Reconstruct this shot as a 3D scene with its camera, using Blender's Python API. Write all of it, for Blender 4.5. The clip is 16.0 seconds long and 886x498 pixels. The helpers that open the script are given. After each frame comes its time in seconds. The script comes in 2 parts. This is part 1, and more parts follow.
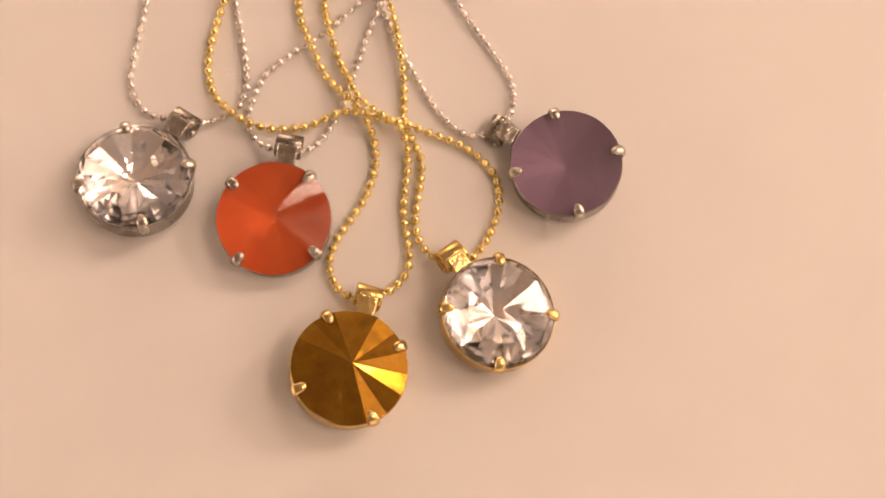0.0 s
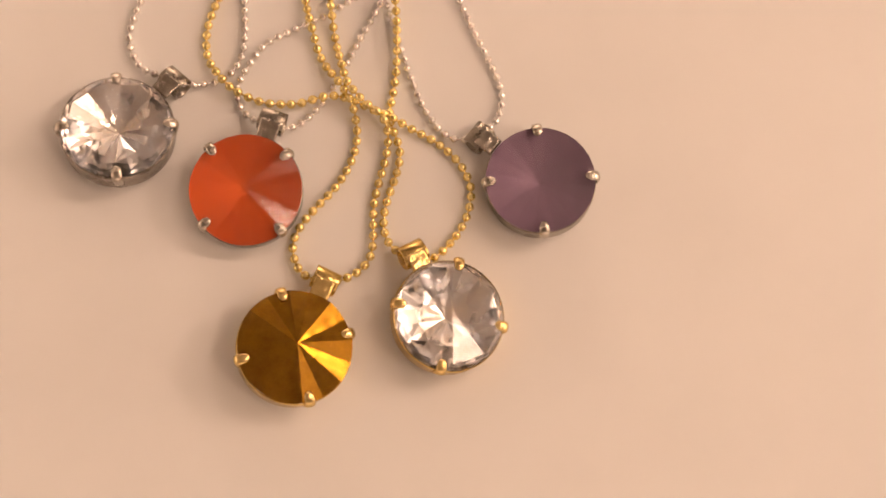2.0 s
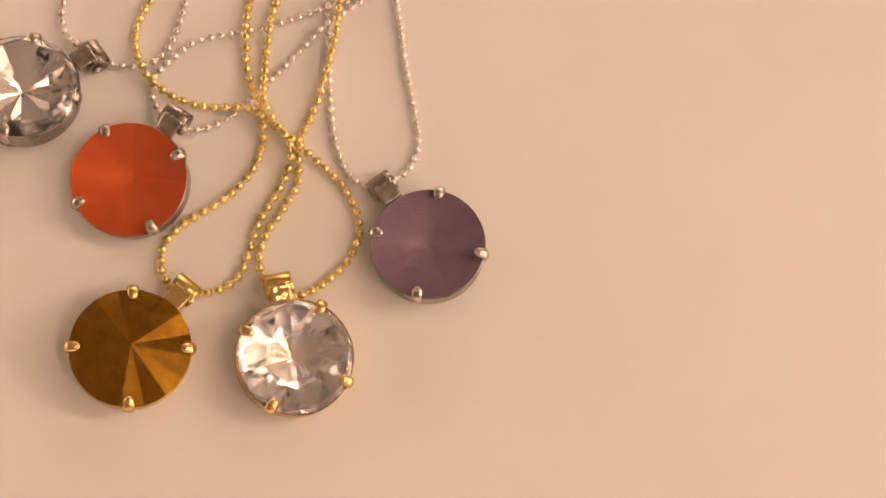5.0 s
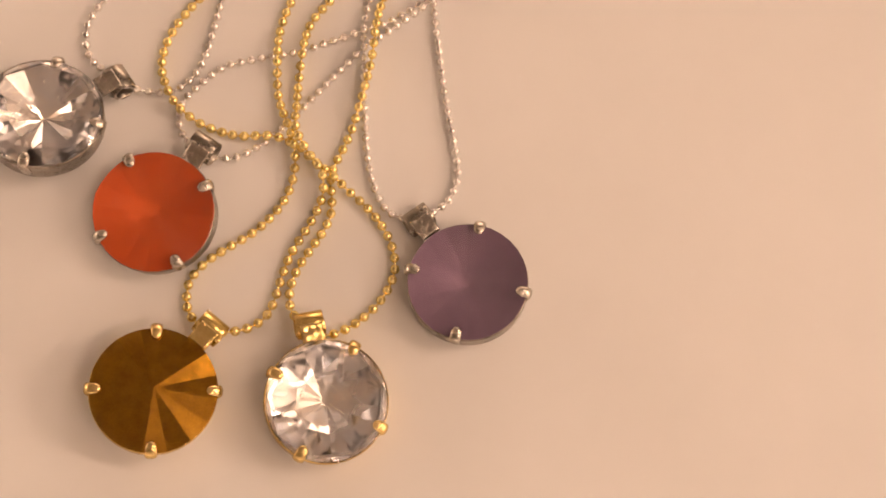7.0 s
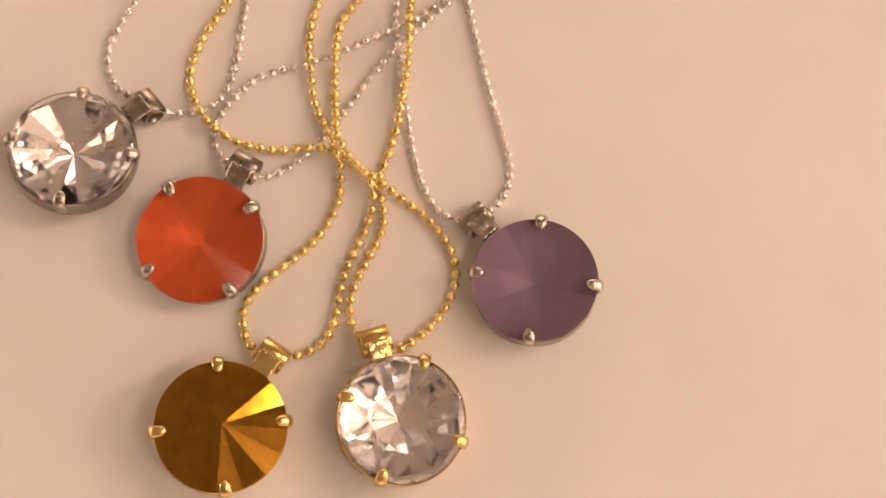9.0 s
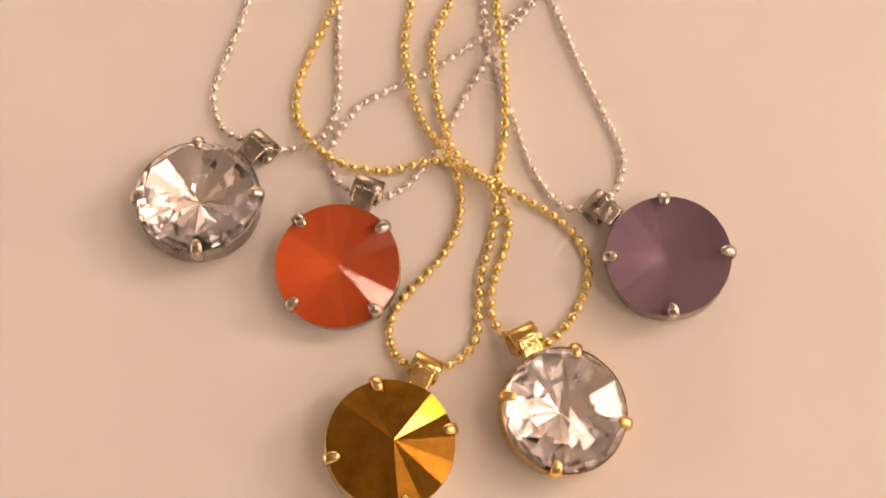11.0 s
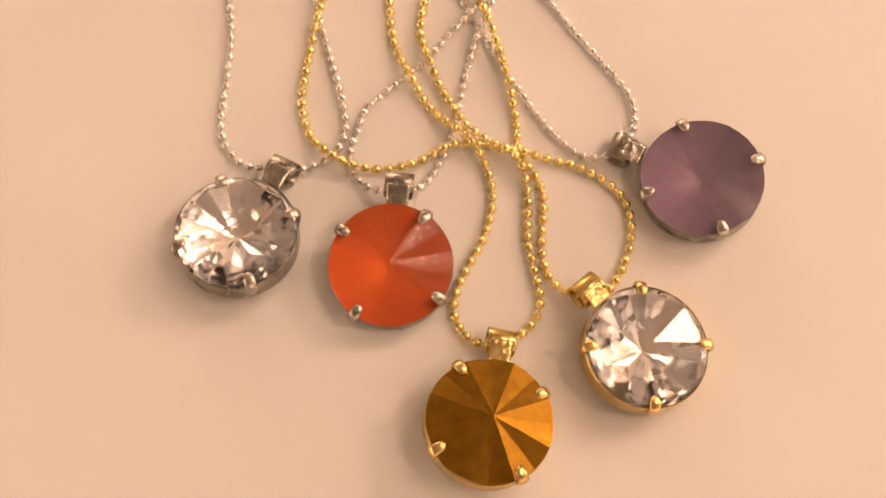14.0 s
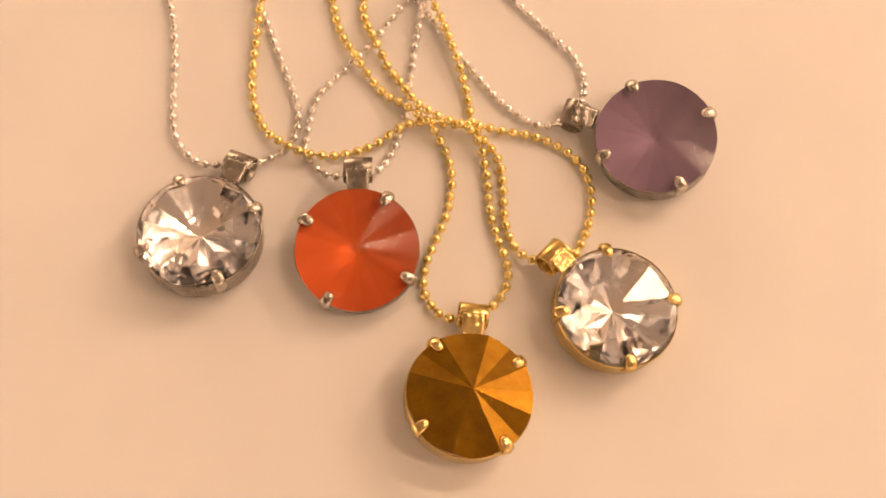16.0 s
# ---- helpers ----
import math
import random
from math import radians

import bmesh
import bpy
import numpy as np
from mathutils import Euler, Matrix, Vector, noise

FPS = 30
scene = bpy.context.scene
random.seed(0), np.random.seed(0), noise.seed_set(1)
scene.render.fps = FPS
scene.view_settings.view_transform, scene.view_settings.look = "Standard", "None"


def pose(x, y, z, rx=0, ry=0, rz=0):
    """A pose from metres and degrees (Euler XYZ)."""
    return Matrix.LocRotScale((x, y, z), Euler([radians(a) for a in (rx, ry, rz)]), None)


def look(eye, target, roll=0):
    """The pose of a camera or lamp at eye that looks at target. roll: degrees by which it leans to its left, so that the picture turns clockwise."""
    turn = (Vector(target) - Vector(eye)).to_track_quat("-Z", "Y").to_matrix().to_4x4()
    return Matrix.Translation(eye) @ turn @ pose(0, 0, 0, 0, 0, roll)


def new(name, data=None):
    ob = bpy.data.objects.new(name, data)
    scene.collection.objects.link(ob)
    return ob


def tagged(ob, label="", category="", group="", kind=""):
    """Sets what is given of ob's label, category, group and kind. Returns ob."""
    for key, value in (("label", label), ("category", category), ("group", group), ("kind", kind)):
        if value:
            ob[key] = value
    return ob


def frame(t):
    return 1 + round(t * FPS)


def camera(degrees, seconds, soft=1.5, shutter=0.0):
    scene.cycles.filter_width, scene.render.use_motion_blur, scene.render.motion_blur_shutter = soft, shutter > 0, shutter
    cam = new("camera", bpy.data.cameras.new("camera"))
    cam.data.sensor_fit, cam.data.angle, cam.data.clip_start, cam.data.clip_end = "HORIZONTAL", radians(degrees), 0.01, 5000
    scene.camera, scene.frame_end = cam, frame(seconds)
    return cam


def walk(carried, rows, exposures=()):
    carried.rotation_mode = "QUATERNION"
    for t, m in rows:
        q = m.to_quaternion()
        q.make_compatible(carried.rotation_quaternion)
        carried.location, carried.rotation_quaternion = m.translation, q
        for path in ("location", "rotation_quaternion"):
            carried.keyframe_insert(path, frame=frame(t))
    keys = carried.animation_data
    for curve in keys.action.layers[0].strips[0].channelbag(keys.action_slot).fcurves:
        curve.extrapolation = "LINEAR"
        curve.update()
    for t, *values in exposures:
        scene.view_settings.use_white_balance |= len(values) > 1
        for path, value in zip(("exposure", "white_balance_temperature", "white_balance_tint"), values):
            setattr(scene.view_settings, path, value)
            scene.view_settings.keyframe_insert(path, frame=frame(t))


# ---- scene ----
MM = 0.001

# ---- camera and its walk ----
cam = camera(40, 16.0, soft=1.7)
PATH = [
    (0.0, pose(-0.01218, -0.03868, 0.14691, 14.789, -3.987, -13.820)),
    (0.5, pose(-0.00927, -0.03889, 0.14738, 14.165, -4.120, -11.160)),
    (1.0, pose(-0.00784, -0.03954, 0.14805, 13.841, -4.523, -8.884)),
    (1.5, pose(-0.00673, -0.03791, 0.14965, 12.982, -4.885, -6.744)),
    (2.0, pose(-0.00535, -0.03752, 0.15033, 12.923, -5.336, -4.890)),
    (2.5, pose(-0.00255, -0.03667, 0.14927, 13.178, -5.096, -2.447)),
    (3.0, pose(-0.00017, -0.03715, 0.14840, 13.886, -5.327, -0.111)),
    (3.5, pose(0.00230, -0.03795, 0.14811, 14.574, -5.983, 2.297)),
    (4.0, pose(0.00768, -0.03446, 0.14919, 13.300, -5.747, 5.277)),
    (4.5, pose(0.01286, -0.03448, 0.14871, 13.514, -5.846, 7.907)),
    (4.7, pose(0.01493, -0.03462, 0.14811, 13.714, -5.856, 8.578)),
    (5.4, pose(0.01940, -0.03218, 0.14694, 13.216, -5.594, 11.014)),
    (6.1, pose(0.01943, -0.02805, 0.14512, 12.272, -5.019, 11.772)),
    (6.8, pose(0.01666, -0.02750, 0.14194, 12.949, -4.778, 10.931)),
    (7.0, pose(0.01588, -0.02917, 0.14057, 13.933, -4.708, 10.429)),
    (7.5, pose(0.01305, -0.03050, 0.13785, 15.127, -4.920, 9.316)),
    (8.0, pose(0.01381, -0.02648, 0.13657, 13.641, -3.578, 8.333)),
    (8.5, pose(0.01326, -0.02570, 0.13497, 13.336, -2.911, 6.855)),
    (9.0, pose(0.00951, -0.02592, 0.13427, 13.341, -3.128, 4.969)),
    (9.5, pose(0.00419, -0.02767, 0.13480, 13.808, -3.490, 2.760)),
    (10.0, pose(-0.00085, -0.02830, 0.13437, 14.400, -3.090, 0.643)),
    (10.2, pose(-0.00064, -0.02819, 0.13480, 14.420, -2.070, -0.080)),
    (10.9, pose(-0.00509, -0.03033, 0.13468, 15.343, -1.259, -3.113)),
    (11.6, pose(-0.00913, -0.03376, 0.13428, 16.456, -1.287, -6.469)),
    (12.3, pose(-0.01333, -0.03557, 0.13357, 17.106, -1.585, -10.054)),
    (12.5, pose(-0.01476, -0.03396, 0.13245, 16.657, -1.862, -11.279)),
    (13.0, pose(-0.01781, -0.03559, 0.13267, 17.307, -1.828, -13.722)),
    (13.5, pose(-0.01976, -0.03582, 0.13333, 17.604, -1.317, -15.907)),
    (14.0, pose(-0.02042, -0.03434, 0.13353, 17.436, -0.638, -17.958)),
    (14.5, pose(-0.02045, -0.03211, 0.13240, 17.018, -0.530, -19.737)),
    (15.0, pose(-0.02054, -0.03359, 0.13186, 17.588, -0.543, -21.226)),
    (15.5, pose(-0.02161, -0.03482, 0.13209, 17.559, -0.853, -22.545)),
    (16.0, pose(-0.02249, -0.03455, 0.13397, 16.839, -1.412, -23.617)),
]
walk(cam, PATH, exposures=[(0.0, -0.31, 6120, 10), (1.5, -0.37, 6230, 10), (3.5, -0.45, 6400, 10), (8.0, -0.43, 6270, 10), (10.0, -0.35, 6120, 10), (12.5, -0.31, 6120, 10), (14.5, -0.25, 6900, 10), (16.0, -0.21, 7080, 10)])

# ---- light ----
world = bpy.data.worlds.new("room_air")
scene.world = world
world.use_nodes = True
world.node_tree.nodes["Background"].inputs["Color"].default_value = (0.9, 0.62, 0.45, 1)
world.node_tree.nodes["Background"].inputs["Strength"].default_value = 0.0


def area(name, eye, target, size, power, colour, shape="DISK"):
    data = bpy.data.lights.new(name, "AREA")
    data.shape, data.size, data.energy, data.color = shape, size, power, colour
    ob = new(name, data)
    ob.matrix_world = look(eye, target)
    return ob


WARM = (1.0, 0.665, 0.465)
# three lamps on the room's east side, in the directions of the stones' glints
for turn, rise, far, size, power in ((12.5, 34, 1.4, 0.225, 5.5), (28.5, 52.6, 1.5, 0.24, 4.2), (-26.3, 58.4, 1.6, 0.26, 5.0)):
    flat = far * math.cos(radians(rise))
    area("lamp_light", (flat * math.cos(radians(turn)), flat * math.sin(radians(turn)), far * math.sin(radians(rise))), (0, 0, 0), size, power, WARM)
# unseen fill added by the east wall, brightens what the east facets reflect
area("east_fill_light", (2.3, -0.2, 0.2), (2.9, -0.2, 1.1), 0.3, 112.0, WARM)
# unseen fill added to wash the other walls' lower parts, for the crystals
for x, y, power in ((0.1, 1.75, 46), (-2.15, 0.2, 42), (0.2, -1.75, 22)):
    wall = (x, 2.2 if y > 1 else -2.2, 0.1) if abs(y) > 1 else (-2.6, y, 0.1)
    area("wall_fill_light", (x, y, 0.75), wall, 0.3, power, WARM)


# ---- materials ----
def material(name):
    m = bpy.data.materials.new(name)
    m.use_nodes = True
    return m, m.node_tree.nodes, m.node_tree.links, m.node_tree.nodes["Principled BSDF"]


def noise_node(nodes, links, scale, detail=4.0, coords="Object"):
    tc = nodes.new("ShaderNodeTexCoord")
    n = nodes.new("ShaderNodeTexNoise")
    n.inputs["Scale"].default_value, n.inputs["Detail"].default_value = scale, detail
    links.new(tc.outputs[coords], n.inputs["Vector"])
    return n


def ramp(nodes, links, source, stops):
    r = nodes.new("ShaderNodeValToRGB")
    e = r.color_ramp.elements
    e[0].position, e[0].color = stops[0][0], (*stops[0][1], 1)
    e[1].position, e[1].color = stops[-1][0], (*stops[-1][1], 1)
    for p, c in stops[1:-1]:
        e.new(p).color = (*c, 1)
    links.new(source, r.inputs["Fac"])
    return r


def bump(nodes, links, source, bsdf, strength, distance):
    b = nodes.new("ShaderNodeBump")
    b.inputs["Strength"].default_value, b.inputs["Distance"].default_value = strength, distance
    links.new(source, b.inputs["Height"])
    links.new(b.outputs["Normal"], bsdf.inputs["Normal"])


def surface(name, dark, light, scale, rough=(0.5, 0.6), relief=0.0, metal=0.0, fine=0.0, coat=0.0):
    """A surface whose colour and gloss vary at two scales."""
    m, nodes, links, bsdf = material(name)
    big = noise_node(nodes, links, scale)
    small = noise_node(nodes, links, scale * 9, 6)
    mix = nodes.new("ShaderNodeMath")
    mix.operation = "MULTIPLY_ADD"
    links.new(small.outputs["Fac"], mix.inputs[0])
    mix.inputs[1].default_value = 0.4
    half = nodes.new("ShaderNodeMath")
    half.operation = "MULTIPLY"
    links.new(big.outputs["Fac"], half.inputs[0])
    half.inputs[1].default_value = 0.6
    links.new(half.outputs[0], mix.inputs[2])
    r = ramp(nodes, links, mix.outputs[0], [(0.35, dark), (0.65, light)])
    links.new(r.outputs["Color"], bsdf.inputs["Base Color"])
    g = nodes.new("ShaderNodeMapRange")
    g.inputs["From Min"].default_value, g.inputs["From Max"].default_value = 0.35, 0.65
    g.inputs["To Min"].default_value, g.inputs["To Max"].default_value = rough
    links.new(mix.outputs[0], g.inputs["Value"])
    links.new(g.outputs["Result"], bsdf.inputs["Roughness"])
    bsdf.inputs["Metallic"].default_value = metal
    bsdf.inputs["Coat Weight"].default_value = coat
    bsdf.inputs["Coat Roughness"].default_value = 0.03
    if relief:
        bump(nodes, links, (small if fine else big).outputs["Fac"], bsdf, 0.6, relief)
    return m


M_TABLE = surface("white_tabletop", (0.77, 0.765, 0.755), (0.81, 0.805, 0.80), 9, (0.45, 0.6))
M_WALL = surface("cream_wall_paint", (0.76, 0.745, 0.72), (0.81, 0.795, 0.77), 2, (0.7, 0.8))
M_CEIL = surface("grey_ceiling_paint", (0.40, 0.385, 0.365), (0.46, 0.445, 0.42), 2, (0.6, 0.7))
M_FLOOR = surface("brown_floor_boards", (0.12, 0.07, 0.04), (0.2, 0.12, 0.07), 4, (0.35, 0.5))
M_SILVER = surface("antique_silver", (0.19, 0.168, 0.14), (0.40, 0.365, 0.315), 350, (0.22, 0.34), 0.00003, 1.0)
M_SILVER_WORN = surface("hammered_silver", (0.30, 0.27, 0.23), (0.62, 0.575, 0.51), 900, (0.16, 0.3), 0.00016, 1.0)
M_GILT = surface("polished_gold_plate", (0.52, 0.37, 0.12), (0.72, 0.53, 0.20), 400, (0.18, 0.28), 0.00003, 1.0)
M_GILT_WORN = surface("hammered_gold_plate", (0.60, 0.44, 0.16), (0.82, 0.62, 0.27), 900, (0.14, 0.26), 0.00018, 1.0)
M_CHAIN_SILVER = surface("bright_silver_chain", (0.74, 0.71, 0.68), (0.86, 0.84, 0.81), 900, (0.2, 0.3), 0, 1.0)
M_CHAIN_GOLD = surface("bright_gold_chain", (0.80, 0.64, 0.24), (0.90, 0.755, 0.34), 900, (0.18, 0.28), 0, 1.0)
M_GOLD_STONE = surface("gold_mirror_coating", (0.29, 0.130, 0.007), (0.42, 0.215, 0.016), 700, (0.07, 0.15), 0.000012, 1.0, coat=0.3)
# the crystal's dispersed amber and blue light is put into the foil's colour
M_FOIL = surface("dispersion_tinted_foil", (1.0, 0.91, 0.80), (0.83, 0.89, 1.0), 330, (0.055, 0.12), 0, 1.0)
M_ORANGE = surface("orange_lacquer", (0.46, 0.078, 0.018), (0.56, 0.106, 0.026), 260, (0.38, 0.5), 0, 0.27)
M_PURPLE = surface("mauve_lacquer", (0.200, 0.132, 0.190), (0.258, 0.170, 0.240), 260, (0.42, 0.55), 0, 0.27)


def glass(name, ior, rough=0.0):
    m, nodes, links, bsdf = material(name)
    nodes.remove(bsdf)
    g = nodes.new("ShaderNodeBsdfGlass")
    g.inputs["IOR"].default_value, g.inputs["Roughness"].default_value = ior, rough
    links.new(g.outputs[0], nodes["Material Output"].inputs["Surface"])
    return m


M_CRYSTAL = glass("clear_cut_crystal", 1.52)
M_GLASS = glass("clear_glass_front", 1.52, 0.1)
for m in (M_ORANGE, M_PURPLE):
    m.node_tree.nodes["Principled BSDF"].inputs["Specular IOR Level"].default_value = 0.03


# ---- helpers ----
def finish(name, bm, mat, smooth=False):
    bmesh.ops.recalc_face_normals(bm, faces=bm.faces)
    me = bpy.data.meshes.new(name)
    bm.to_mesh(me)
    bm.free()
    me.materials.append(mat)
    for p in me.polygons:
        p.use_smooth = smooth
    return me


def part(name, bm, mat, parent, label="", smooth=False):
    ob = new(name, finish(name, bm, mat, smooth))
    ob.parent = parent
    return tagged(ob, label)


def slab(name, lo, hi, mat, label, bevel=0.0):
    bm = bmesh.new()
    bmesh.ops.create_cube(bm, size=1)
    for v in bm.verts:
        v.co = Vector([lo[i] + (v.co[i] + 0.5) * (hi[i] - lo[i]) for i in range(3)])
    if bevel:
        bmesh.ops.bevel(bm, geom=bm.edges[:], offset=bevel, segments=3, affect="EDGES")
    return tagged(new(name, finish(name, bm, mat)), label, kind="structure")


def lathe(bm, profile, segments):
    """Turns a profile of (radius, height) round z."""
    rings = []
    for r, z in profile:
        if r < 1e-9:
            rings.append([bm.verts.new((0, 0, z))])
        else:
            rings.append([bm.verts.new((r * math.cos(a), r * math.sin(a), z)) for a in [2 * math.pi * k / segments for k in range(segments)]])
    for a, b in zip(rings, rings[1:]):
        for k in range(segments):
            n = (k + 1) % segments
            if len(a) == 1:
                bm.faces.new((a[0], b[n], b[k]))
            elif len(b) == 1:
                bm.faces.new((a[k], a[n], b[0]))
            else:
                bm.faces.new((a[k], a[n], b[n], b[k]))


# ---- the room round the table ----
def box(bm, lo, hi, bevel):
    made = bmesh.ops.create_cube(bm, size=1)["verts"]
    for v in made:
        v.co = Vector([lo[i] + (v.co[i] + 0.5) * (hi[i] - lo[i]) for i in range(3)])
    bmesh.ops.bevel(bm, geom=list({e for v in made for e in v.link_edges}), offset=bevel, segments=3, affect="EDGES")
    return bm


table = tagged(new("table"), "plain white table with a smooth top under the necklaces", "table")
table.location = (0, 0, -0.78)
part("tabletop", box(bmesh.new(), (-0.75, -0.5, 0.75), (0.75, 0.6, 0.78), 0.004), M_TABLE, table, "smooth white top")
for x in (-0.68, 0.68):
    for y in (-0.43, 0.53):
        part("leg", box(bmesh.new(), (x - 0.025, y - 0.025, 0), (x + 0.025, y + 0.025, 0.75), 0.003), M_TABLE, table)
# unseen floor, walls and ceiling, added for the stones and metal to reflect
slab("floor", (-2.6, -2.2, -0.83), (3.0, 2.2, -0.78), M_FLOOR, "dark brown boarded floor of the room")
slab("wall_east", (3.0, -2.2, -0.83), (3.1, 2.2, 1.6), M_WALL, "cream painted plain wall on the lamps' side")
slab("wall_south", (-2.6, -2.3, -0.83), (3.1, -2.2, 1.6), M_WALL, "cream painted plain wall")
slab("wall_west", (-2.7, -2.3, -0.83), (-2.6, 2.3, 1.6), M_WALL, "cream painted plain wall")
slab("wall_north", (-2.6, 2.2, -0.83), (3.1, 2.3, 1.6), M_WALL, "cream painted plain wall")
slab("ceiling", (-2.7, -2.3, 1.6), (3.1, 2.3, 1.7), M_CEIL, "plain grey painted ceiling")


# ---- pendants ----
GIRDLE = 7.15 * MM
SLIM = Matrix.Diagonal((0.97, 0.97, 1, 1))  # settings and stones are this much narrower than drawn
LOW = Matrix.Diagonal((1, 1, 0.87, 1))  # and all parts but the clear stones this much lower
FACETS = 16
SMALL = 18  # facets of the clear crystals


def circle(radius, z, n, off=0.0):
    return [(radius * math.cos(2 * math.pi * (k + off) / n), radius * math.sin(2 * math.pi * (k + off) / n), z) for k in range(n)]


def stone_body(closed, height, uneven, seed):
    """A round stone whose front is a low cone of flat facets that run from one point to the round girdle. uneven: how far the
    cut's corners are off true."""
    bm = bmesh.new()
    rng = random.Random(seed)
    z, slope = 3.7 * MM, (height - 0.2) * MM / GIRDLE
    tip = bm.verts.new((0, 0, z + height * MM))
    half = math.pi / FACETS
    corner = [slope * GIRDLE + ((1 if k % 2 else -1) * 0.6 + rng.uniform(-0.6, 0.6)) * uneven * MM for k in range(FACETS)]
    rim = []
    for k in range(FACETS * 2):
        a = 2 * math.pi * k / (FACETS * 2)
        fall = corner[k // 2] if k % 2 == 0 else (corner[k // 2] + corner[(k // 2 + 1) % FACETS]) / 2 / math.cos(half)
        rim.append(bm.verts.new((GIRDLE * math.cos(a), GIRDLE * math.sin(a), z + height * MM - fall)))
    girdle = [bm.verts.new(c) for c in circle(GIRDLE, z - 0.14 * MM, FACETS * 2)]
    for k in range(FACETS):
        bm.faces.new([tip] + [rim[(2 * k + i) % len(rim)] for i in range(3)])
    for k in range(len(rim)):
        m = (k + 1) % len(rim)
        bm.faces.new((rim[k], girdle[k], girdle[m], rim[m]))
    if closed:
        back_facets(bm, girdle)
    return bm


def crystal_body(crown, drop, height):
    """A clear stone: a low front cone of facets, and a crown of small steep triangles round the girdle."""
    bm = bmesh.new()
    z, n = 3.25 * MM, SMALL
    rng = random.Random(9)
    tip = bm.verts.new((0, 0, z + height * MM))
    fall = (height - drop) / crown
    front = []
    for k, (x, y, _) in enumerate(circle(GIRDLE, 0, n)):
        reach = crown + (0.02 if k % 2 else -0.02)
        front.append(bm.verts.new((x * reach, y * reach, z + (height - fall * reach + (0.07 if k % 2 else -0.07) + rng.uniform(-0.05, 0.05)) * MM)))
    girdle = [bm.verts.new(c) for c in circle(GIRDLE, z - 0.13 * MM, n * 2)]
    for k in range(n):
        m = (k + 1) % n
        g0, g1, g2 = girdle[2 * k], girdle[2 * k + 1], girdle[(2 * k + 2) % (2 * n)]
        bm.faces.new((front[k], front[m], tip))
        bm.faces.new((front[k], g0, g1))
        bm.faces.new((front[k], g1, front[m]))
        bm.faces.new((front[m], g1, g2))
    return bm


def back_facets(bm, girdle, low=0.48 * MM):
    """A cone of flat facets from just under the girdle to the point behind."""
    n, half = len(girdle), math.pi / FACETS
    step = n // FACETS
    top = girdle[0].co.z
    tail = bm.verts.new((0, 0, low))
    rim = []
    for k, v in enumerate(girdle):
        away = ((k + step / 2) % step) * 2 * half / step - half
        rim.append(bm.verts.new((v.co.x, v.co.y, low + (top - low - 0.01 * MM) * math.cos(away))))
    start = step // 2
    if step % 2:
        away = [((k + step / 2) % step) for k in range(step)]
        start = away.index(min(away))
    for k in range(n):
        bm.faces.new((girdle[k], girdle[(k + 1) % n], rim[(k + 1) % n], rim[k]))
    for k in range(FACETS):
        bm.faces.new([rim[(step * k + start + i) % n] for i in range(step, -1, -1)] + [tail])


def stone_back(low=0.48 * MM):
    """The coated back of a see-through stone, which closes it behind."""
    bm = bmesh.new()
    back_facets(bm, [bm.verts.new(c) for c in circle(GIRDLE, 3.56 * MM, FACETS * 2)], low)
    return bm


def brilliant_back(split, depth):
    """The foiled back of a clear crystal: long inner facets to the point, and two rows of short steep triangles under the girdle."""
    bm = bmesh.new()
    n = SMALL
    rng = random.Random(4)
    girdle = [bm.verts.new(c) for c in circle(GIRDLE, 3.12 * MM, n * 2)]
    ring = []
    for k, (x, y, z) in enumerate(circle(split * GIRDLE, (3.12 - depth) * MM, n)):
        turn = 1 if k % 2 else -1
        ring.append(bm.verts.new((x * (1 + 0.03 * turn), y * (1 + 0.03 * turn), z + (0.2 * turn + rng.uniform(-0.07, 0.07)) * MM)))
    tail = bm.verts.new((0, 0, 0.35 * MM))
    for k in range(n):
        m = (k + 1) % n
        g0, g1, g2 = girdle[2 * k - 1], girdle[2 * k], girdle[2 * k + 1]
        bm.faces.new((g1, g0, ring[k]))
        bm.faces.new((g2, g1, ring[k]))
        bm.faces.new((ring[m], g2, ring[k]))
        bm.faces.new((ring[m], ring[k], tail))
    return bm


def cup_mesh():
    """Shallow cup with a rolled rim; the stone sits in it."""
    bm = bmesh.new()
    prof = [(0.0, 0.0), (6.78, 0.0), (7.04, 0.14), (7.14, 0.6), (7.15, 1.8), (7.15, 2.7), (7.2, 2.95), (7.22, 3.2), (7.16, 3.46), (7.04, 3.5), (6.94, 3.4),
            (6.8, 3.05), (6.7, 2.4), (6.6, 1.2), (6.3, 0.3), (0.0, 0.08)]
    lathe(bm, [(r * 1.004 * MM, z * MM) for r, z in prof], 64)
    return bm


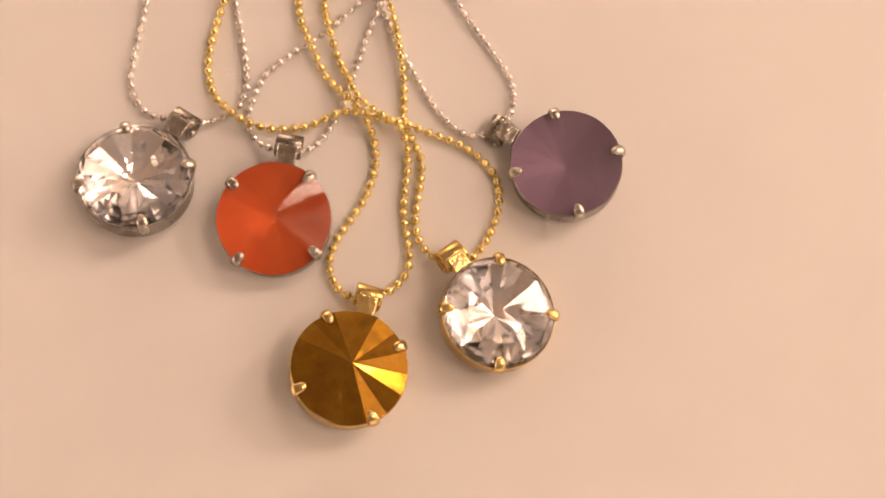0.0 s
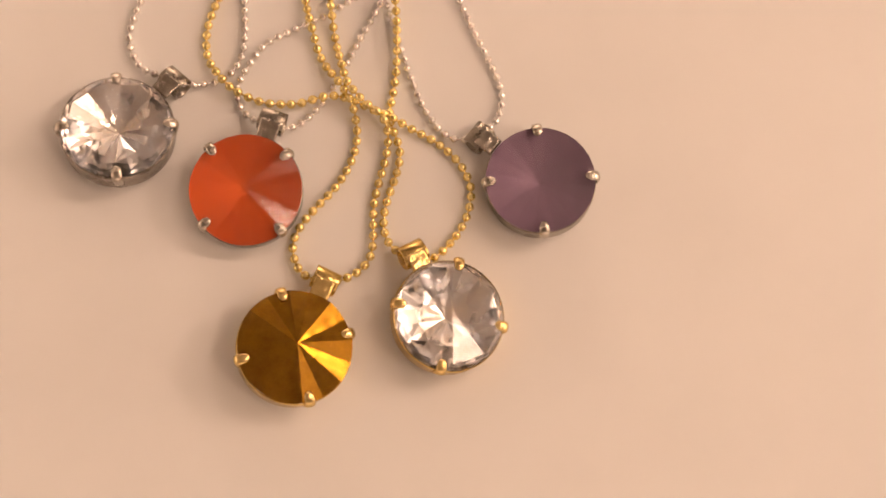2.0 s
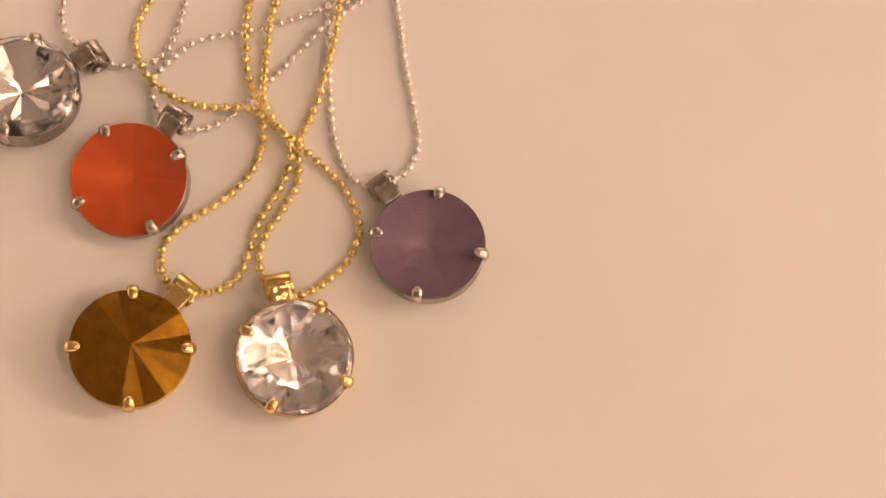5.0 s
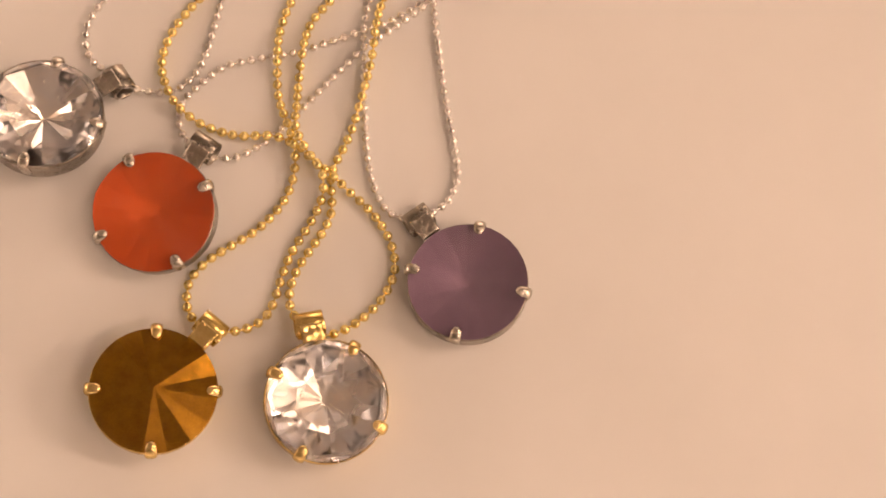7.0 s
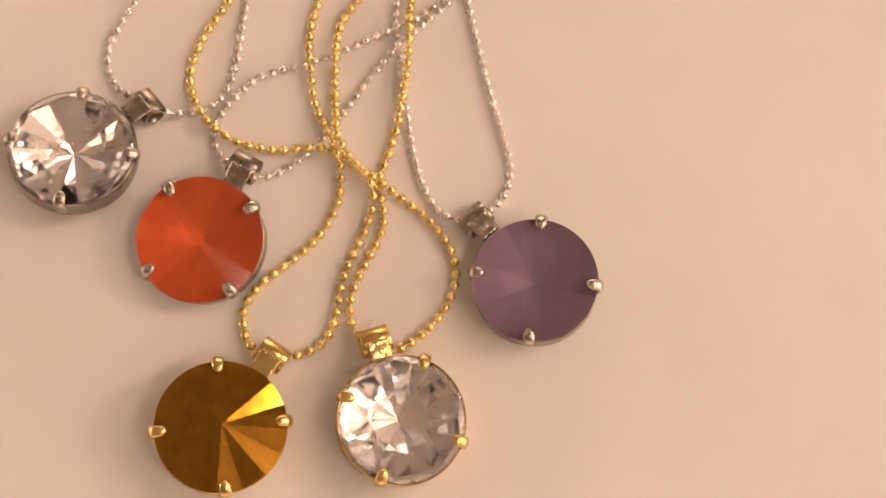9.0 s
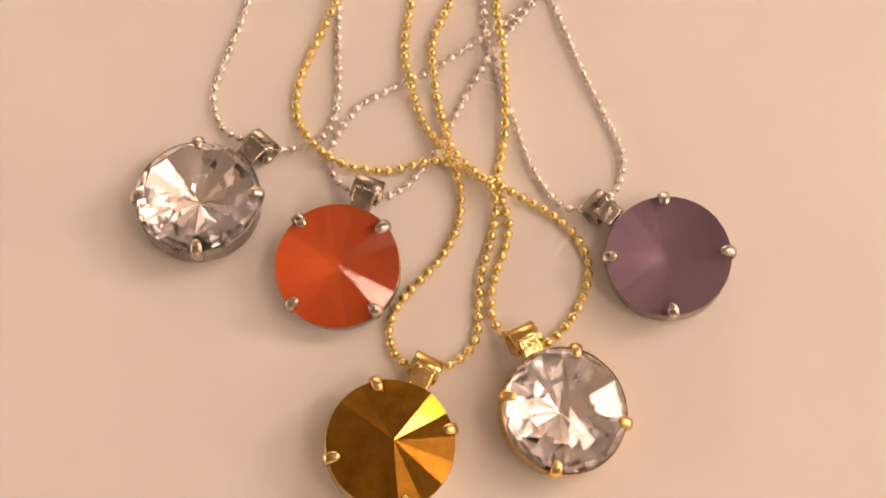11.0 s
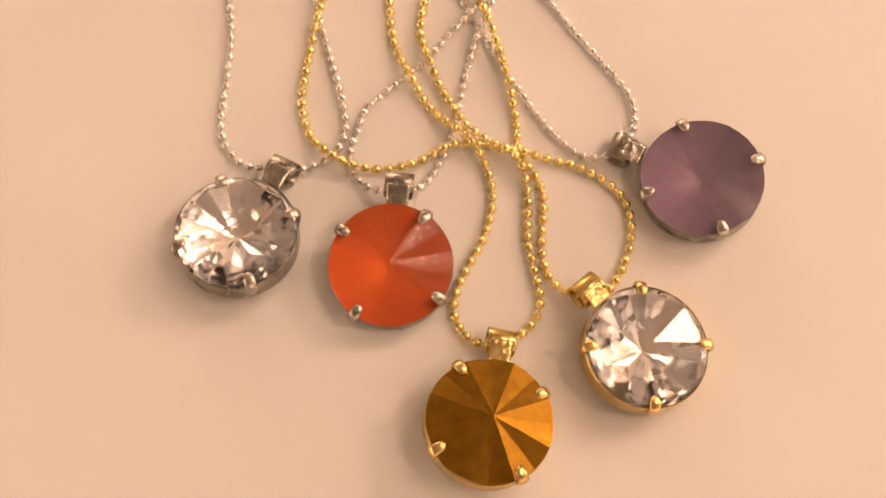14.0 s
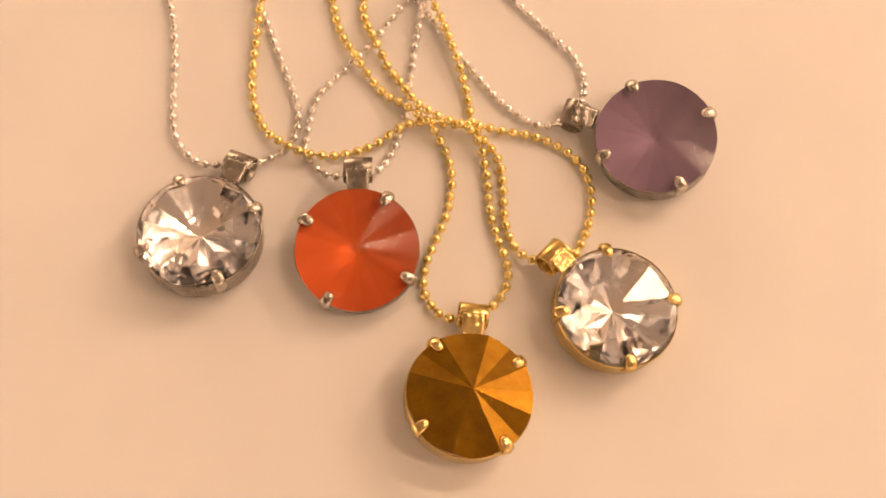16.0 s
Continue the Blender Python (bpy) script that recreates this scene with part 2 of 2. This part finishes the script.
def prong_mesh():
    """A claw that climbs the cup's side, bends over the girdle and ends in a rounded bead-like tip. It points to +x."""
    bm = bmesh.new()
    spine = [(6.72, 0.3, 1.5), (6.95, 1.9, 1.5), (7.2, 3.0, 1.45), (7.3, 3.7, 1.42), (7.0, 4.18, 1.38), (6.55, 4.36, 1.34), (6.1, 4.42, 1.22), (5.8, 4.42, 0.84), (5.65, 4.38, 0.3)]
    rings = []
    for i, (r, z, w) in enumerate(spine):
        a = spine[max(i - 1, 0)]
        b = spine[min(i + 1, len(spine) - 1)]
        t = Vector((b[0] - a[0], 0, b[1] - a[1])).normalized()
        nrm = Vector((t.z, 0, -t.x)) * -1
        thick = (0.3, 0.3, 0.3, 0.32, 0.34, 0.34, 0.33, 0.27, 0.1)[i]
        ring = []
        for k in range(12):
            q = 2 * math.pi * k / 12
            ring.append(bm.verts.new((Vector((r + 0.15, 0, z)) + Vector((0, 1, 0)) * (w / 2 * math.cos(q)) + nrm * (thick * math.sin(q))) * MM))
        rings.append(ring)
    for a, b in zip(rings, rings[1:]):
        for k in range(12):
            n = (k + 1) % 12
            bm.faces.new((a[k], a[n], b[n], b[k]))
    bm.faces.new(rings[0][::-1])
    bm.faces.new(rings[-1])
    return bm


def bail_mesh():
    """A strip rolled into a tube-like loop for the chain. It points to +x."""
    bm = bmesh.new()
    n, wide, thick = 28, 3.25, 0.34
    centre = Vector((9.2, 0, 1.95))
    rows = []
    for k in range(n):
        q = 2 * math.pi * k / n
        half = wide / 2 + 0.04 * math.sin(3 * q + 1)
        pair = [centre + Vector((r * math.cos(q), 0, r * 1.04 * math.sin(q))) for r in (1.5, 1.5 - thick)]
        rows.append([bm.verts.new(Vector((v.x, side * half, v.z)) * MM) for v, side in ((pair[0], -1), (pair[0], 1), (pair[1], 1), (pair[1], -1))])
    for a, b in zip(rows, rows[1:] + rows[:1]):
        for k in range(4):
            bm.faces.new((a[k], a[(k + 1) % 4], b[(k + 1) % 4], b[k]))
    sharp = [e for e in bm.edges if e.verts[0].co.y * e.verts[1].co.y > 0 and abs(e.verts[0].co.y) > 1 * MM
             and abs((e.verts[0].co.xz - e.verts[1].co.xz).length) < 0.4 * MM]
    bmesh.ops.bevel(bm, geom=sharp, offset=0.06 * MM, segments=1, affect="EDGES")
    return bm


def tongue_mesh():
    """The crumpled strip that slopes from the loop to the cup."""
    bm = bmesh.new()
    nx, ny = 9, 9
    rng = random.Random(5)
    grid = {}
    for layer in (0, 1):
        for i in range(nx):
            for j in range(ny):
                u, w = i / (nx - 1), j / (ny - 1) - 0.5
                dent = rng.uniform(-0.11, 0.11) if layer and 0 < i < nx - 1 else 0
                grid[layer, i, j] = bm.verts.new(Vector((6.5 + 2.6 * u, w * (2.7 - 0.3 * (1 - u)), 2.62 + 0.62 * u + (0.35 if layer else 0) + dent)) * MM)
    for i in range(nx - 1):
        for j in range(ny - 1):
            for layer in (0, 1):
                bm.faces.new([grid[layer, a, b] for a, b in ((i, j), (i + 1, j), (i + 1, j + 1), (i, j + 1))])
    ring = [(i, 0) for i in range(nx)] + [(nx - 1, j) for j in range(1, ny)] + [(i, ny - 1) for i in range(nx - 2, -1, -1)] + [(0, j) for j in range(ny - 2, 0, -1)]
    for (a, b), (c, d) in zip(ring, ring[1:] + ring[:1]):
        bm.faces.new((grid[0, a, b], grid[0, c, d], grid[1, c, d], grid[1, a, b]))
    return bm


def bead_mesh(name, radius, mat):
    """A small ball with a flat at each end where the wire enters, long axis along x."""
    bm = bmesh.new()
    n = 10
    rings = []
    for x, r in ((-0.95, 0.34), (-0.62, 0.79), (0.0, 1.0), (0.62, 0.79), (0.95, 0.34)):
        rings.append([bm.verts.new((x * radius, r * radius * math.cos(2 * math.pi * k / n), r * radius * math.sin(2 * math.pi * k / n))) for k in range(n)])
    for a, b in zip(rings, rings[1:]):
        for k in range(n):
            m = (k + 1) % n
            bm.faces.new((a[k], a[m], b[m], b[k]))
    bm.faces.new(rings[0][::-1])
    bm.faces.new(rings[-1])
    return finish(name, bm, mat, True)


# centre of the base (mm), slope of its plane, turn of the prongs, direction of the bail and how far out it sits, turn of the stone
PENDANTS = {
    "A": dict(at=(-28.1, 12.5), slope=(-0.055, -0.14), prongs=0, bail=44, out=0.6, stone=5),
    "B": dict(at=(-12.45, 4.32), slope=(0.05, 0.116), prongs=37, bail=67, out=0.2, stone=-6),
    "C": dict(at=(-8.18, -16.1), slope=(-0.15, -0.038), prongs=11, bail=62, out=0.3, stone=3.3),
    "D": dict(at=(10.85, -13.5), slope=(-0.13, -0.015), prongs=-15, bail=114, out=-0.2, stone=7),
    "E": dict(at=(24.65, 2.97), slope=(0.114, -0.038), prongs=-2, bail=136, out=0.7, stone=-1.4),
}
LOOKS = {
    "A": ("clear", "silver", "silver ball-chain necklace with clear faceted crystal, on white tabletop"),
    "B": ("orange", "silver", "silver ball-chain necklace with coral orange stone, on white tabletop"),
    "C": ("gold", "gold", "gold ball-chain necklace with mirror-gold pointed stone, on white tabletop"),
    "D": ("clear", "gold", "gold ball-chain necklace with clear faceted crystal, on white tabletop"),
    "E": ("purple", "silver", "silver ball-chain necklace with mauve purple stone, on white tabletop"),
}


STONES = {
    "clear": ("clear faceted pointed crystal", M_CRYSTAL, M_FOIL, "silver foil backing"),
    "gold": ("mirror-gold faceted pointed stone", M_GOLD_STONE, None, ""),
    "orange": ("coral orange faceted pointed stone", M_GLASS, M_ORANGE, "coral orange lacquer backing"),
    "purple": ("mauve purple faceted pointed stone", M_GLASS, M_PURPLE, "mauve purple lacquer backing"),
}


# how far each opaque stone's cut is off true, and the cut's own chance
CUT = {"gold": (0.4, 284), "orange": (0.24, 269), "purple": (0.09, 92)}


def slim(bm):
    bm.transform(SLIM)
    return bm


def lowered(bm):
    bm.transform(LOW)
    return bm


def rest(cx, cy, sx, sy):
    """The pose of a pendant that leans with its base's lowest edge on the table."""
    up = Vector((-sx, -sy, 1)).normalized()
    turn = Vector((0, 0, 1)).rotation_difference(up).to_matrix().to_4x4()
    lift = 6.5 * math.hypot(sx, sy) * MM
    return Matrix.Translation((cx * MM, cy * MM, lift)) @ turn


PRONG = {}
NECKLACE = {}
for key, p in PENDANTS.items():
    stone, metal, label = LOOKS[key]
    root = tagged(new("necklace"), label, "necklace", "necklaces on the table")
    root.empty_display_size = 0.005
    root.matrix_world = rest(*p["at"], *p["slope"])
    NECKLACE[key] = root
    plain, worn = (M_SILVER, M_SILVER_WORN) if metal == "silver" else (M_GILT, M_GILT_WORN)
    setting = part("setting", slim(lowered(cup_mesh())), plain, root, "tarnished silver cup" if metal == "silver" else "gold-plated cup", True)
    for k in range(4):
        if metal not in PRONG:
            PRONG[metal] = finish("prong", slim(lowered(prong_mesh())), worn, True)
        prong = new("prong", PRONG[metal])
        prong.parent = setting
        prong.matrix_local = pose(0, 0, 0, 0, 0, p["prongs"] + 90 * k)
    bail = part("bail", lowered(bail_mesh()), plain, root, "polished %s loop" % metal, True)
    bail.matrix_local = pose(0, 0, 0, 0, 0, p["bail"]) @ pose(p["out"] * MM, 0, 0)
    part("tongue", lowered(tongue_mesh()), worn, bail, "hammered strip", True)
    turn = pose(0, 0, 0, 0, 0, p["stone"])
    words, front, coat, coat_label = STONES[stone]
    cut = crystal_body(0.88, 0.37, 1.75) if stone == "clear" else stone_body(coat is None, 2.75, *CUT[stone])
    body = part("stone", slim(cut if stone == "clear" else lowered(cut)), front, root, words)
    if coat:
        part("backing", slim(brilliant_back(0.89, 1.08) if stone == "clear" else lowered(stone_back((1.9 if stone == "orange" else 1.6) * MM))), coat, body, coat_label)
        body.visible_shadow = False
    body.matrix_local = turn


# ---- ball chains ----
STRANDS = {
    "A": [(-19.5, 62), (-20.5, 48), (-21.8, 39.7), (-23.5, 34.8), (-25.1, 30.8), (-26.4, 27.4), (-26.6, 25.3), (-26.0, 23.2), (-24.6, 21.3), (-21.0, 19.6),
          (-19.1, 18.9), (-16.6, 19.3), (-14.6, 19.9), (-12.8, 21.9), (-12.0, 24.4), (-11.7, 27.9), (-11.6, 33.0), (-11.4, 36.5), (-10.5, 48), (-8, 62)],
    "B": [(34, 55), (22, 44.6), (16.6, 40.8), (14.1, 38.9), (10.7, 35.9), (8.0, 33.4), (5.4, 31.7), (2.5, 30.3), (-0.7, 28.2), (-3.6, 27.0), (-6.6, 25.7),
          (-9.3, 24.4), (-11.4, 21.8), (-13.1, 19.0), (-13.2, 16.6), (-12.0, 14.4), (-9.2, 12.7), (-6.5, 12.5), (-4.0, 14.3), (-1.7, 16.8), (0.7, 20.5),
          (3.3, 24.9), (5.4, 28.2), (8.2, 31.9), (11.1, 35.0), (14.2, 38.1), (17.2, 40.1), (23, 43.6), (35, 53)],
    "C": [(2, 62), (-1.2, 46), (-2.2, 38.8), (-3.4, 33.9), (-3.8, 30.0), (-3.0, 25.2), (-2.2, 21.9), (-0.7, 19.1), (1.2, 15.8), (1.8, 12.2), (1.2, 8.8),
          (-0.5, 5.8), (-2.1, 3.9), (-5.4, 0.8), (-6.9, -1.4), (-7.4, -3.3), (-6.6, -6.3), (-4.0, -7.8), (-1.3, -7.6), (1.5, -5.9), (2.7, -3.5),
          (3.0, 0.6), (3.6, 3.6), (4.8, 6.8), (5.7, 10.5), (5.0, 13.3), (2.5, 15.5), (0.8, 17.9), (0.4, 20.6), (-0.2, 24.4), (-0.5, 29.0),
          (-0.3, 32.2), (1.0, 34.8), (3.3, 39.6), (8, 50), (12, 62)],
    "D": [(14, 62), (10.2, 48), (8.8, 42.3), (7.9, 38.6), (7.6, 34.0), (8.0, 29.0), (7.8, 24.0), (7.5, 20.4), (6.9, 17.1), (6.0, 13.6), (6.7, 10.9),
          (7.1, 8.2), (6.0, 4.9), (4.7, 1.8), (4.2, -1.2), (5.0, -3.9), (7.5, -5.8), (9.8, -5.8), (12.4, -3.8), (14.4, -1.3), (15.5, 1.2), (15.8, 3.6),
          (15.2, 5.7), (13.9, 7.8), (11.4, 10.2), (7.9, 12.2), (4.2, 14.4), (1.4, 16.2), (-1.6, 16.6), (-5.7, 15.9), (-10.3, 16.4), (-13.6, 17.9),
          (-15.4, 20.1), (-16.8, 22.9), (-16.7, 26.6), (-15.3, 30.4), (-12.6, 35.6), (-8, 44), (-2, 62)],
    "E": [(4, 62), (6.0, 47), (6.3, 40.2), (6.1, 36.2), (6.2, 32.4), (7.0, 28.9), (7.7, 25.4), (8.7, 21.0), (9.9, 16.5), (11.2, 13.4), (12.8, 11.1), (14.7, 9.8),
          (17.5, 10.0), (20.2, 12.6), (21.1, 16.3), (19.8, 20.6), (18.0, 25.2), (16.9, 28.6), (14.8, 35.3), (13.4, 40.5), (12, 48), (13, 62)],
}


def smooth_path(points, step=0.1):
    """A curve through the points (mm), sampled at even steps."""
    p = np.array([points[0], *points, points[-1]], float)
    out = []
    for i in range(1, len(p) - 2):
        for u in np.linspace(0, 1, 40, endpoint=False):
            a, b, c, d = p[i - 1], p[i], p[i + 1], p[i + 2]
            out.append(0.5 * (2 * b + (c - a) * u + (2 * a - 5 * b + 4 * c - d) * u * u + (3 * b - a - 3 * c + d) * u**3))
    out = np.array(out)
    kernel = np.exp(-0.5 * (np.arange(-30, 31) / 12.0) ** 2)
    kernel /= kernel.sum()
    pad = np.r_[np.repeat(out[:1], 30, 0), out, np.repeat(out[-1:], 30, 0)]
    out = np.stack([np.convolve(pad[:, k], kernel, "valid") for k in range(2)], -1)
    s = np.r_[0, np.cumsum(np.linalg.norm(np.diff(out, axis=0), axis=1))]
    t = np.arange(0, s[-1], step)
    return np.stack([np.interp(t, s, out[:, k]) for k in range(2)], -1)


def raise_over(path, lower, radius, bail_at):
    """Heights of a chain that lies on the table, on the chains under it, and in its bail."""
    z = np.full(len(path), radius)
    for other, oz, orad in lower:
        d = np.linalg.norm(path[:, None] - other[None], axis=2)
        j = d.argmin(1)
        near = d.min(1)
        gap = radius + orad
        over = oz[j] + np.sqrt(np.maximum(gap**2 - near**2, 0))
        z = np.where(near < gap, np.maximum(z, over), z)
    # the chain crosses itself: its later half lies on top
    half = len(path) // 2
    d = np.linalg.norm(path[half + 60 :, None] - path[None, : half - 60], axis=2)
    hit = d.min(1) < 2 * radius
    z[half + 60 :] = np.where(hit, np.maximum(z[half + 60 :], z[: half - 60][d.argmin(1)] + np.sqrt(np.maximum(4 * radius**2 - d.min(1) ** 2, 0))), z[half + 60 :])
    b = np.linalg.norm(path - np.array(bail_at), axis=1)
    z = np.maximum(z, 1.55 * np.exp(-((np.maximum(b - 1.2, 0) / 1.6) ** 2)) + 0.1)
    wide = np.exp(-0.5 * (np.arange(-40, 41) / 11.0) ** 2)
    wide /= wide.sum()
    top = np.array([z[max(0, i - 8) : i + 9].max() for i in range(len(z))])
    pad = np.r_[np.repeat(top[:1], 40), top, np.repeat(top[-1:], 40)]
    return np.maximum(np.convolve(pad, wide, "valid"), radius)


BEAD = {"silver": bead_mesh("bead", 0.53 * MM, M_CHAIN_SILVER), "gold": bead_mesh("bead", 0.60 * MM, M_CHAIN_GOLD)}
RADIUS = {"silver": 0.52, "gold": 0.59}
PITCH = {"silver": 1.30, "gold": 1.38}
laid = []
for key in "AEBDC":
    metal = LOOKS[key][1]
    p = PENDANTS[key]
    a = radians(p["bail"])
    path = smooth_path(STRANDS[key])
    z = raise_over(path, laid, RADIUS[metal], (p["at"][0] + (9.2 + p["out"]) * math.cos(a), p["at"][1] + (9.2 + p["out"]) * math.sin(a)))
    laid.append((path, z, RADIUS[metal]))
    line = np.c_[path, z] * MM
    # the thin wire on which the beads sit
    bm = bmesh.new()
    rings = []
    for i in range(0, len(line), 4):
        q = Vector(line[i])
        t = (Vector(line[min(i + 4, len(line) - 1)]) - Vector(line[max(i - 4, 0)])).normalized()
        side = t.cross(Vector((0, 0, 1))).normalized()
        up = side.cross(t)
        rings.append([bm.verts.new(q + (side * math.cos(c) + up * math.sin(c)) * 0.13 * MM) for c in (0, 1.57, 3.14, 4.71)])
    for r0, r1 in zip(rings, rings[1:]):
        for k in range(4):
            bm.faces.new((r0[k], r0[(k + 1) % 4], r1[(k + 1) % 4], r1[k]))
    bm.transform(NECKLACE[key].matrix_world.inverted())
    chain = part("chain", bm, M_CHAIN_SILVER if metal == "silver" else M_CHAIN_GOLD, NECKLACE[key],
                 "fine %s ball chain" % metal, True)
    inv = NECKLACE[key].matrix_world.inverted()
    pitch = PITCH[metal] / 0.1
    n = int((len(line) - 10) / pitch)
    for k in range(n):
        i = int(5 + k * pitch)
        q = Vector(line[i])
        t = (Vector(line[min(i + 3, len(line) - 1)]) - Vector(line[max(i - 3, 0)])).normalized()
        m = t.to_track_quat("X", "Z").to_matrix().to_4x4() @ pose(0, 0, 0, random.uniform(0, 360))
        bead = new("bead", BEAD[metal])
        bead.parent = chain
        bead.matrix_local = inv @ Matrix.Translation(q) @ m
